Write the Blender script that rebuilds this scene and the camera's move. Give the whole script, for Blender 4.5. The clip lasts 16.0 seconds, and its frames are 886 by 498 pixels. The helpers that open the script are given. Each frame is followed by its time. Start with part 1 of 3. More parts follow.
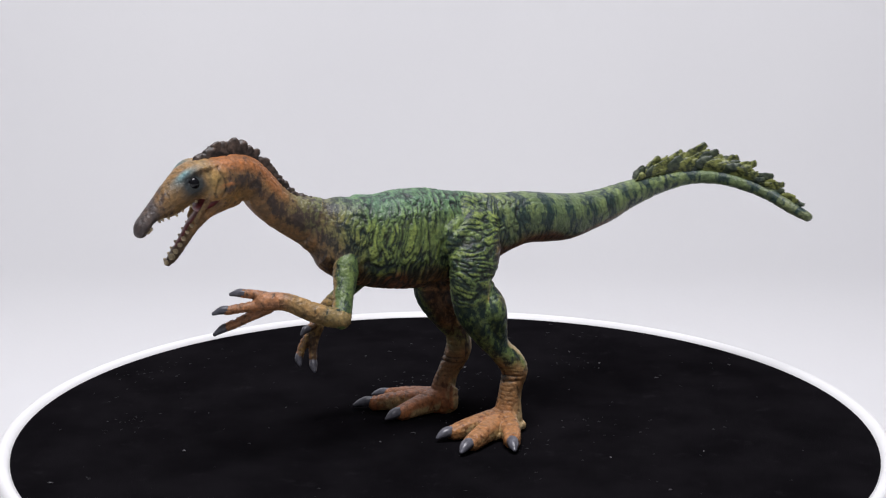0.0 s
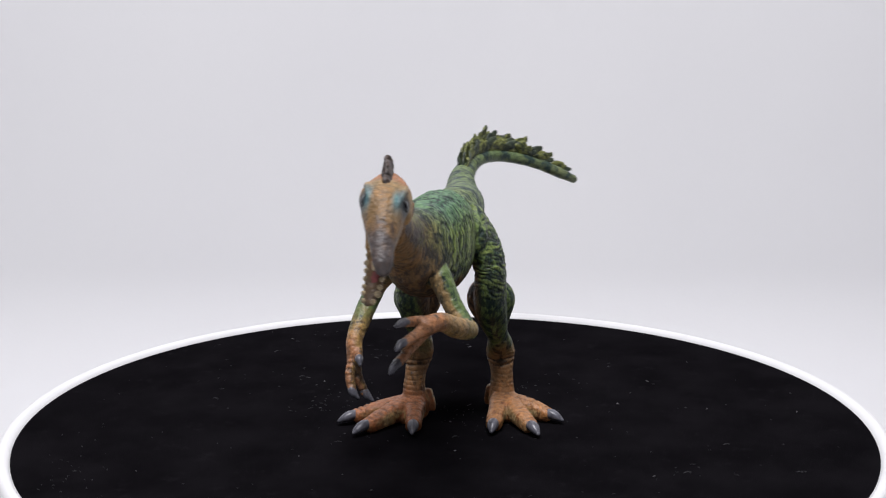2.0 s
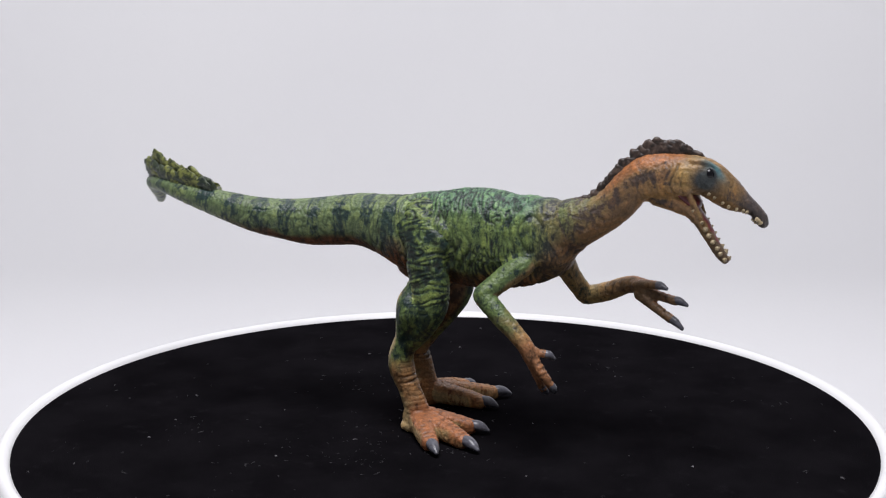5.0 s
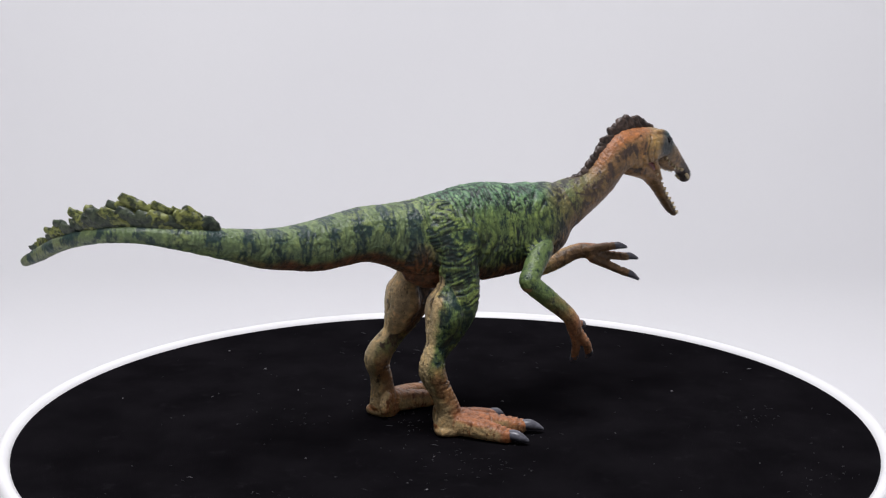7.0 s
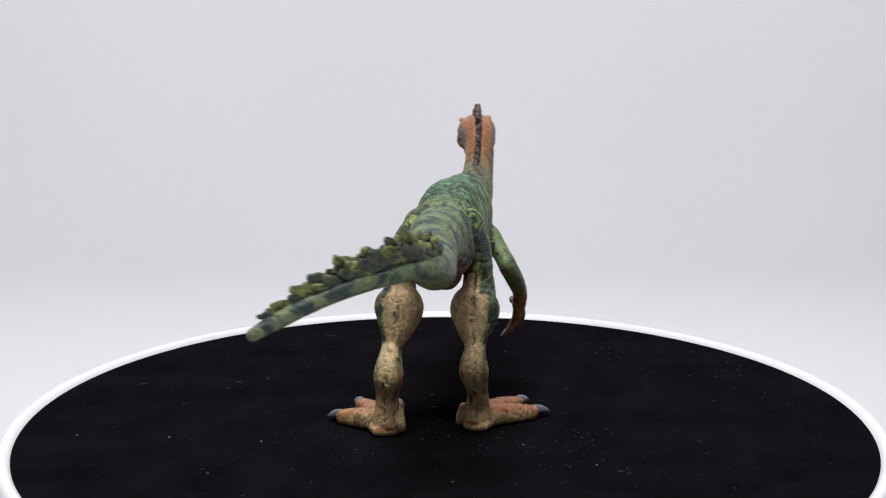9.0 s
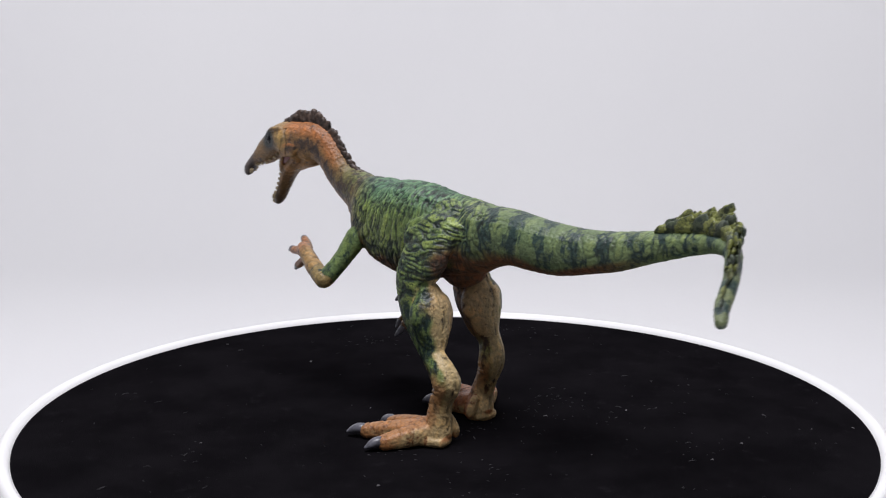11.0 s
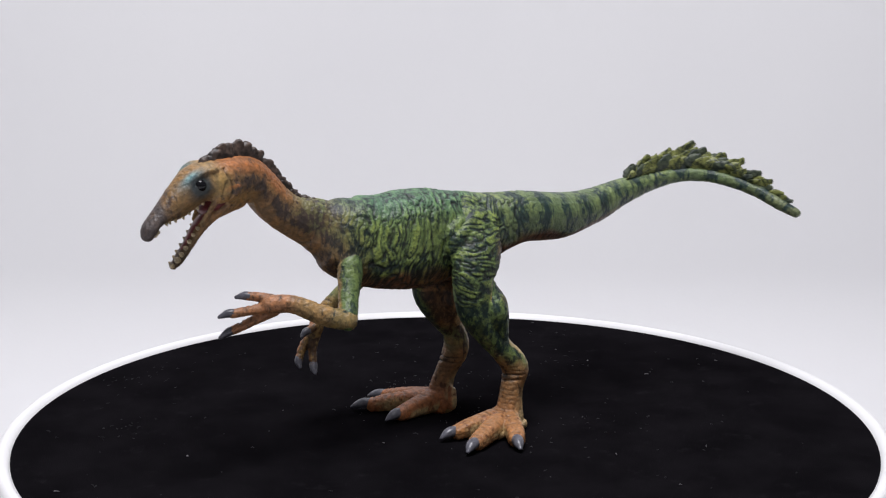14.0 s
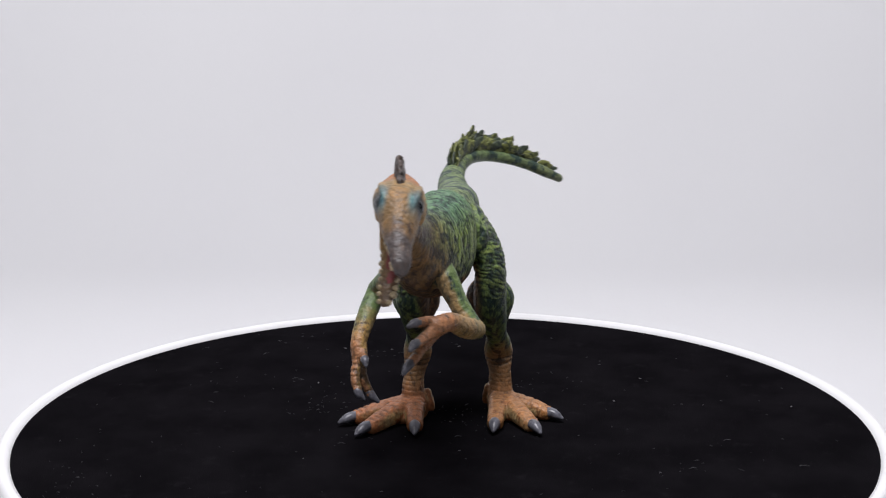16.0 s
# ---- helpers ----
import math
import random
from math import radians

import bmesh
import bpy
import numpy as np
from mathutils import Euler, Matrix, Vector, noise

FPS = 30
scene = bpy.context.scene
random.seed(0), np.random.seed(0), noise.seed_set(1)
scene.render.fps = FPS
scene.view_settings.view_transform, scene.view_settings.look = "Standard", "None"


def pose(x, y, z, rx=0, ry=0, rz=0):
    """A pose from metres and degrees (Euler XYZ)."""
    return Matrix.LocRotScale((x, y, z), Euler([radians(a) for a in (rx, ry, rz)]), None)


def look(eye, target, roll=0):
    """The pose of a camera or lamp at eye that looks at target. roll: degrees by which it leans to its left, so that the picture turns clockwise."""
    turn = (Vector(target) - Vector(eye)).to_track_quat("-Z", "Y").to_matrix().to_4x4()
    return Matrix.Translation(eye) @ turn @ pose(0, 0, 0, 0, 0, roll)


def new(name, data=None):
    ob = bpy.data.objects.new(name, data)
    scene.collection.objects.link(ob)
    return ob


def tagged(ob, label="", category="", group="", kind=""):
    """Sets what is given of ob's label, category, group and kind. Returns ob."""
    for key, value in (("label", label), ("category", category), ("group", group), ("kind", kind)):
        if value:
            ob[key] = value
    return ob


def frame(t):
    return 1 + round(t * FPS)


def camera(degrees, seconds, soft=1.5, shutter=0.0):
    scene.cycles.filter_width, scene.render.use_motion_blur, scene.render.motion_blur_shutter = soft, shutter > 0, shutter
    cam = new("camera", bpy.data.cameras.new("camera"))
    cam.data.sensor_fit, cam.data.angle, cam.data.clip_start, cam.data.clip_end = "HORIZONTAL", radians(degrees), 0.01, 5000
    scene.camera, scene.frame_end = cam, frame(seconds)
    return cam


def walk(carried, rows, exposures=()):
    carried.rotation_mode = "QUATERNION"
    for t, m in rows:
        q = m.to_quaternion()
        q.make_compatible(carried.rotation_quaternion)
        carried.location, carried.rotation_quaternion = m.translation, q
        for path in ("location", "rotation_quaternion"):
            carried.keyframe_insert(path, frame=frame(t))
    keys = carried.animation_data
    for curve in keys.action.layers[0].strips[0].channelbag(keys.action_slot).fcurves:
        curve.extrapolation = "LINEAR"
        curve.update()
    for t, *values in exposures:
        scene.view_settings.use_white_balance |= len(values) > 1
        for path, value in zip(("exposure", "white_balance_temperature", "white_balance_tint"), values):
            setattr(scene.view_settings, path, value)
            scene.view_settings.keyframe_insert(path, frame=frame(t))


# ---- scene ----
# The turntable's axis is the world's z, its felt top lies at z = 0.
cam = camera(34.91, 16.0, soft=1.15, shutter=0.5)
EYE = (0.0, -0.40262, 0.13613)
TILT, TURN, ROLL = 11.706, 0.0845, -0.046
CAM_POSE = pose(*EYE, 90 - TILT, 0, TURN) @ pose(0, 0, 0, 0, 0, ROLL)
walk(cam, [(0.0, CAM_POSE), (16.0, CAM_POSE)])
scene.view_settings.exposure = 0.0

# ---- light: soft room light and one wide lamp over the table ----
world = bpy.data.worlds.new("world")
scene.world = world
world.use_nodes = True
bg = world.node_tree.nodes["Background"]
bg.inputs[0].default_value = (0.97, 0.955, 1.06, 1)
bg.inputs[1].default_value = 0.10


def area_lamp(name, eye, target, size, power, colour):
    data = bpy.data.lights.new(name, "AREA")
    data.shape, data.size, data.energy, data.color = "DISK", size, power, colour
    ob = new(name, data)
    ob.matrix_world = look(eye, target)
    return ob


area_lamp("ceiling_lamp", (-0.05, -0.24, 1.1), (0.0, 0.06, 0), 0.62, 13.8, (1.0, 0.985, 1.035))


# ---- materials ----
def material(name):
    m = bpy.data.materials.new(name)
    m.use_nodes = True
    nt = m.node_tree
    return m, nt, nt.nodes["Principled BSDF"]


def add(nt, kind, **values):
    n = nt.nodes.new(kind)
    for k, v in values.items():
        n.inputs[k.replace("_", " ")].default_value = v
    return n


def noise_tex(nt, coord, scale, detail=3.0, rough=0.55):
    n = add(nt, "ShaderNodeTexNoise", Scale=scale, Detail=detail, Roughness=rough)
    nt.links.new(coord, n.inputs["Vector"])
    return n.outputs["Fac"]


def ramp(nt, value, lo, hi, a=0.0, b=1.0):
    n = nt.nodes.new("ShaderNodeMapRange")
    n.interpolation_type = "SMOOTHSTEP"
    for i, v in enumerate((lo, hi, a, b)):
        n.inputs[i + 1].default_value = v
    nt.links.new(value, n.inputs[0])
    return n.outputs[0]


def math_node(nt, op, a, b):
    n = nt.nodes.new("ShaderNodeMath")
    n.operation = op
    for i, v in enumerate((a, b)):
        if isinstance(v, (int, float)):
            n.inputs[i].default_value = v
        else:
            nt.links.new(v, n.inputs[i])
    return n.outputs[0]


def mix_colour(nt, fac, a, b, blend="MIX"):
    n = nt.nodes.new("ShaderNodeMix")
    n.data_type, n.blend_type = "RGBA", blend
    for sock, v in ((n.inputs[0], fac), (n.inputs[6], a), (n.inputs[7], b)):
        if isinstance(v, (int, float)):
            sock.default_value = v
        elif isinstance(v, tuple):
            sock.default_value = (*v, 1)
        else:
            nt.links.new(v, sock)
    return n.outputs[2]


def bump(nt, bsdf, height, strength, distance):
    n = nt.nodes.new("ShaderNodeBump")
    n.inputs["Strength"].default_value, n.inputs["Distance"].default_value = strength, distance
    nt.links.new(height, n.inputs["Height"])
    nt.links.new(n.outputs[0], bsdf.inputs["Normal"])


def coords(nt):
    return nt.nodes.new("ShaderNodeTexCoord").outputs["Object"]


def simple(name, colour, rough, grain=600.0, vary=0.25, relief=0.25, depth=0.0003, spec=0.5):
    """A paint or plastic with two scales of variation and fine relief."""
    m, nt, b = material(name)
    c = coords(nt)
    fine, broad = noise_tex(nt, c, grain, 4), noise_tex(nt, c, grain / 8, 2)
    both = math_node(nt, "ADD", math_node(nt, "MULTIPLY", fine, 0.6), math_node(nt, "MULTIPLY", broad, 0.4))
    dark = tuple(v * (1 - vary) for v in colour)
    lite = tuple(min(1, v * (1 + vary)) for v in colour)
    nt.links.new(mix_colour(nt, ramp(nt, both, 0.35, 0.65), dark, lite), b.inputs["Base Color"])
    b.inputs["Roughness"].default_value = rough
    b.inputs["Specular IOR Level"].default_value = spec
    if relief:
        bump(nt, b, both, relief, depth)
    return m


def hide_material():
    """Painted hide: two tints carried by the mesh, broken up by mottling, darker creases, lighter ridges and fine
    scales.
    """
    m, nt, b = material("painted_hide")
    c = coords(nt)

    def attr(name):
        n = nt.nodes.new("ShaderNodeAttribute")
        n.attribute_name = name
        return n
    tint, shade, drive = attr("tint").outputs["Color"], attr("shade").outputs["Color"], attr("drive").outputs["Fac"]
    groove_dark, highlight = attr("crease").outputs["Fac"], attr("ridge").outputs["Fac"]
    warp = nt.nodes.new("ShaderNodeMapping")
    warp.inputs["Scale"].default_value = (1.5, 1.5, 0.75)
    nt.links.new(c, warp.inputs["Vector"])
    blotch = noise_tex(nt, warp.outputs[0], 310, 8, 0.75)
    mask = ramp(nt, math_node(nt, "ADD", blotch, math_node(nt, "SUBTRACT", drive, 0.5)), 0.46, 0.56)
    col = mix_colour(nt, mask, tint, shade)
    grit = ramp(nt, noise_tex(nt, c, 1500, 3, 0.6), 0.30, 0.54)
    # Ridges: lighter dry-brushed tint, with lit-edge contrast also painted into the colour.
    col = mix_colour(nt, math_node(nt, "MULTIPLY", math_node(nt, "MULTIPLY", highlight, grit), 0.85), col, mix_colour(nt, 1.0, tint, (2.5, 2.1, 1.5), "MULTIPLY"))
    tone = noise_tex(nt, c, 900, 5, 0.7)
    col = mix_colour(nt, 1.0, col, mix_colour(nt, ramp(nt, tone, 0.3, 0.72), (0.76, 0.77, 0.75), (1.22, 1.20, 1.15)), "MULTIPLY")
    speck = ramp(nt, noise_tex(nt, c, 1150, 3, 0.6), 0.62, 0.70)
    gate = ramp(nt, noise_tex(nt, c, 160, 2), 0.42, 0.6)
    col = mix_colour(nt, math_node(nt, "MULTIPLY", math_node(nt, "MULTIPLY", speck, gate), 0.65), col, (0.02, 0.022, 0.018))
    # Creases of the relief are coloured nearly black.
    col = mix_colour(nt, math_node(nt, "MULTIPLY", groove_dark, 0.93), col, (0.022, 0.024, 0.018))
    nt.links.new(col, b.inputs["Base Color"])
    vor = add(nt, "ShaderNodeTexVoronoi", Scale=1300.0)
    nt.links.new(c, vor.inputs["Vector"])
    rel = math_node(nt, "ADD", math_node(nt, "MULTIPLY", vor.outputs["Distance"], 0.45), math_node(nt, "MULTIPLY", tone, 0.9))
    bump(nt, b, rel, 0.6, 0.00035)
    b.inputs["Roughness"].default_value = 0.43
    b.inputs["Specular IOR Level"].default_value = 0.45
    return m


HIDE = hide_material()
CLAW = simple("claw_grey", (0.11, 0.11, 0.13), 0.30, 900, 0.35, 0.15, 0.0001)
TOOTH = simple("tooth_ivory", (0.44, 0.35, 0.21), 0.35, 1100, 0.5, 0.15, 0.0001)
MOUTH = simple("mouth_red", (0.16, 0.035, 0.04), 0.3, 700, 0.4, 0.3, 0.0003)
TONGUE = simple("tongue_pink", (0.22, 0.06, 0.06), 0.3, 700, 0.3, 0.3, 0.0003)
EYE_DARK = simple("eye_black", (0.008, 0.008, 0.010), 0.12, 500, 0.1, 0.0, 0.0003, 0.35)
LID = simple("eyelid_dark", (0.045, 0.055, 0.06), 0.45, 900, 0.35, 0.3, 0.0003)
CREST = simple("crest_brown", (0.065, 0.044, 0.034), 0.45, 700, 0.8, 0.5, 0.0005)
PLASTIC = simple("white_plastic", (0.86, 0.86, 0.86), 0.32, 60, 0.02, 0.03, 0.0002)


def spine_material(name, dark, lite):
    m, nt, b = material(name)
    c = coords(nt)
    n1, n2 = noise_tex(nt, c, 560, 5, 0.7), noise_tex(nt, c, 1300, 3)
    col = mix_colour(nt, ramp(nt, n1, 0.40, 0.58), dark, lite)
    col = mix_colour(nt, math_node(nt, "MULTIPLY", ramp(nt, n2, 0.60, 0.70), 0.7), col, (0.016, 0.024, 0.014))
    nt.links.new(col, b.inputs["Base Color"])
    b.inputs["Roughness"].default_value = 0.45
    bump(nt, b, n2, 0.5, 0.0004)
    return m


SPINE = spine_material("spine_green", (0.030, 0.042, 0.018), (0.23, 0.25, 0.07))
SPINE_DARK = spine_material("spine_dark", (0.022, 0.034, 0.026), (0.075, 0.095, 0.055))


def felt_material():
    m, nt, b = material("black_felt")
    c = coords(nt)
    fine, broad = noise_tex(nt, c, 2600, 3), noise_tex(nt, c, 45, 4)
    col = mix_colour(nt, ramp(nt, broad, 0.3, 0.72), (0.0046, 0.0042, 0.0051), (0.0078, 0.0071, 0.0085))
    haze = ramp(nt, noise_tex(nt, c, 130, 6, 0.7), 0.56, 0.74)
    col = mix_colour(nt, math_node(nt, "MULTIPLY", haze, 0.6), col, (0.013, 0.012, 0.014))
    nt.links.new(col, b.inputs["Base Color"])
    b.inputs["Roughness"].default_value = 0.95
    b.inputs["Specular IOR Level"].default_value = 0.0
    bump(nt, b, fine, 0.4, 0.0004)
    return m


FELT = felt_material()
LINT = simple("pale_lint", (0.30, 0.29, 0.31), 0.9, 900, 0.2, 0.0)
DUST = simple("grey_dust", (0.08, 0.078, 0.085), 0.9, 900, 0.4, 0.0)


def paper_material():
    m, nt, b = material("white_paper")
    c = coords(nt)
    fine, broad = noise_tex(nt, c, 500, 3), noise_tex(nt, c, 3.0, 2)
    nt.links.new(mix_colour(nt, ramp(nt, broad, 0.3, 0.7), (0.82, 0.82, 0.83), (0.85, 0.85, 0.855)), b.inputs["Base Color"])
    b.inputs["Roughness"].default_value = 0.85
    bump(nt, b, math_node(nt, "ADD", math_node(nt, "MULTIPLY", fine, 0.05), broad), 0.15, 0.004)
    return m


PAPER = paper_material()


# ---- mesh helpers ----
def mesh_of(name, verts, faces, mat, smooth=True):
    me = bpy.data.meshes.new(name)
    me.from_pydata([tuple(v) for v in verts], [], faces)
    me.materials.append(mat)
    if smooth:
        me.polygons.foreach_set("use_smooth", [True] * len(me.polygons))
    me.update()
    return me


def part(name, me, parent, label=""):
    ob = new(name, me)
    ob.parent = parent
    return tagged(ob, label)


def glide(points, step):
    """Points of a smooth curve (Catmull-Rom) through rows of numbers, about step apart."""
    p = np.array(points, float)
    p = np.vstack([2 * p[0] - p[1], p, 2 * p[-1] - p[-2]])
    out, knot = [], []
    for i in range(1, len(p) - 2):
        n = max(2, int(np.ceil(np.linalg.norm(p[i + 1, :3] - p[i, :3]) / step)))
        for k in range(n + (i == len(p) - 3)):
            u = k / n
            out.append(0.5 * (2 * p[i] + (p[i + 1] - p[i - 1]) * u + (2 * p[i - 1] - 5 * p[i] + 4 * p[i + 1] - p[i + 2]) * u * u
                              + (3 * p[i] - p[i - 1] - 3 * p[i + 1] + p[i + 2]) * u ** 3))
            knot.append(i - 1 + u)
    return np.array(out), np.array(knot)


def unit(v):
    return v / np.maximum(np.linalg.norm(v, axis=-1, keepdims=True), 1e-9)


def tube_rings(points, ref, step=1.0, round_ends=True):
    """Centres, side and up axes and half-widths of a tube's rings. Each row of points: x, y, z, half-width, half-height."""
    r, knot = glide(points, step)
    c, a, b = r[:, :3], r[:, 3], r[:, 4]
    t = unit(np.gradient(c, axis=0))
    up = unit(np.array(ref, float) - (t @ np.array(ref, float))[:, None] * t)
    side = np.cross(up, t)
    if round_ends:
        rows = []
        for end, sign in ((0, -1), (-1, 1)):
            for ang in (0.45, 0.9, 1.25, 1.5):
                k = math.cos(ang)
                rows.append((sign, c[end] + sign * t[end] * min(a[end], b[end]) * math.sin(ang), t[end], up[end], side[end], a[end] * k, b[end] * k, knot[end]))
        lo, hi = rows[3::-1], rows[4:]
        cat = lambda i, mid: np.array([q[i] for q in lo] + list(mid) + [q[i] for q in hi])
        c, t, up, side, a, b, knot = cat(1, c), cat(2, t), cat(3, up), cat(4, side), cat(5, a), cat(6, b), cat(7, knot)
    return c, up, side, a, b, knot


def tube_mesh(rings, n=20, wobble=0.0, seed=0.0, square=2.0):
    c, up, side, a, b, _ = rings
    ang = np.arange(n) / n * 2 * np.pi
    swell = (np.abs(np.cos(ang)) ** square + np.abs(np.sin(ang)) ** square) ** (-1 / square)
    v = (c[:, None] + side[:, None] * (a[:, None] * np.cos(ang) * swell)[..., None] + up[:, None] * (b[:, None] * np.sin(ang) * swell)[..., None]).reshape(-1, 3)
    if wobble:
        for i in range(len(v)):
            v[i] += np.array(noise.noise_vector(Vector(v[i] * 0.55 + seed))) * wobble
    f = [(i * n + j, i * n + (j + 1) % n, (i + 1) * n + (j + 1) % n, (i + 1) * n + j) for i in range(len(c) - 1) for j in range(n)]
    f.append(tuple(range(n))[::-1])
    f.append(tuple((len(c) - 1) * n + j for j in range(n)))
    return v, f


# ---- the paper sweep and the turntable ----
def build_backdrop():
    prof = [(-1.2, -0.110)]
    for k in range(13):
        a = math.radians(90 * k / 12)
        prof.append((0.38 + 0.06 * math.sin(a), -0.110 + 0.06 * (1 - math.cos(a))))
    prof.append((0.44, 1.5))
    thick = 0.003
    vs, fs = [], []
    xs = np.linspace(-1.1, 1.1, 12)
    for d in (0, 1):
        for x in xs:
            for y, z in prof:
                vs.append((x, y + d * thick, z - d * thick))
    m, n = len(prof), len(xs)
    for d in (0, 1):
        for i in range(n - 1):
            for j in range(m - 1):
                q = [d * m * n + i * m + j, d * m * n + (i + 1) * m + j, d * m * n + (i + 1) * m + j + 1, d * m * n + i * m + j + 1]
                fs.append(q if d == 0 else q[::-1])
    ob = new("backdrop", mesh_of("backdrop", vs, fs, PAPER))
    tagged(ob, "plain white paper sweep curving up behind the turntable", "backdrop", kind="structure")


build_backdrop()


def lathe(prof, n=160):
    vs = [(r * math.cos(2 * math.pi * k / n), r * math.sin(2 * math.pi * k / n), z) for r, z in prof for k in range(n)]
    fs = [(i * n + k, i * n + (k + 1) % n, (i + 1) * n + (k + 1) % n, (i + 1) * n + k) for i in range(len(prof) - 1) for k in range(n)]
    return vs, fs


def build_turntable():
    top = new("turntable")
    tagged(top, "round white plastic turntable with a black felt top, turning", "turntable")
    prof = [(0.1246, -0.0006), (0.1250, 0.0004), (0.1262, 0.0014), (0.1274, 0.0017), (0.1284, 0.0013), (0.1291, 0.0004), (0.1294, -0.0012),
            (0.1294, -0.0220), (0.1288, -0.0235), (0.1160, -0.0240), (0.1150, -0.0260), (0.1150, -0.1080), (0.1140, -0.1100)]
    part("rim", mesh_of("rim", *lathe(prof + [(0.001, -0.1100)]), PLASTIC), top, "glossy white rounded rim")
    vs, fs = lathe([(0.1249, 0.0), (0.115, 0.0), (0.09, 0.0), (0.06, 0.0), (0.03, 0.0), (0.0005, 0.0), (0.0005, -0.0008), (0.1249, -0.0008)])
    felt = part("felt_top", mesh_of("felt_top", vs, fs, FELT), top, "black felt disc with pale lint")
    rng = random.Random(4)
    lv, lf = [], []

    def fibre(x, y, length, r):
        nonlocal lv, lf
        a = rng.uniform(0, math.pi * 2)
        bend = rng.uniform(-0.9, 0.9)
        pts = []
        for k in range(4):
            pts.append((x, y, r * 0.7 + 0.0001 * math.sin(k)))
            x, y, a = x + math.cos(a) * length / 3, y + math.sin(a) * length / 3, a + bend
        base = len(lv)
        for k, q in enumerate(pts):
            w = r * (0.6 if k in (0, 3) else 1)
            d = (-math.sin(a) * w, math.cos(a) * w)
            lv.extend([(q[0] + d[0], q[1] + d[1], q[2]), (q[0], q[1], q[2] + w), (q[0] - d[0], q[1] - d[1], q[2])])
        for k in range(3):
            for j in range(3):
                o = base + k * 3
                lf.append((o + j, o + (j + 1) % 3, o + 3 + (j + 1) % 3, o + 3 + j))
    for x, y in ((0.0066, 0.0555), (0.0461, -0.0321), (-0.0737, -0.0265), (0.0583, -0.056), (0.0437, 0.0755), (0.0736, -0.0788)):
        fibre(x, y, 0.0007, 0.00028)
    for _ in range(14):
        r, a = 0.121 * math.sqrt(rng.random()), rng.uniform(0, 6.283)
        fibre(r * math.cos(a), r * math.sin(a), rng.uniform(0.0005, 0.0016), rng.uniform(0.00008, 0.00016))
    lint = part("lint", mesh_of("lint", lv, lf, LINT), felt, "tiny pale specks of lint")
    lint["kind"] = "stuff"
    lv, lf = [], []
    clumps = [(rng.uniform(0, 0.115), rng.uniform(0, 6.283), rng.uniform(0.004, 0.016)) for _ in range(16)]
    for k in range(420):
        if k % 3:
            r, a, s = rng.choice(clumps)
            x, y = r * math.cos(a) + rng.gauss(0, s), r * math.sin(a) + rng.gauss(0, s)
        else:
            r, a = 0.121 * math.sqrt(rng.random()), rng.uniform(0, 6.283)
            x, y = r * math.cos(a), r * math.sin(a)
        if math.hypot(x, y) < 0.12:
            fibre(x, y, rng.uniform(0.0002, 0.0011) * (1 if rng.random() < 0.85 else 2.6), rng.uniform(0.00004, 0.00013))
    dust = part("dust", mesh_of("dust", lv, lf, DUST), felt, "faint grey fibres of dust")
    dust["kind"] = "stuff"
    return top


TURNTABLE = build_turntable()

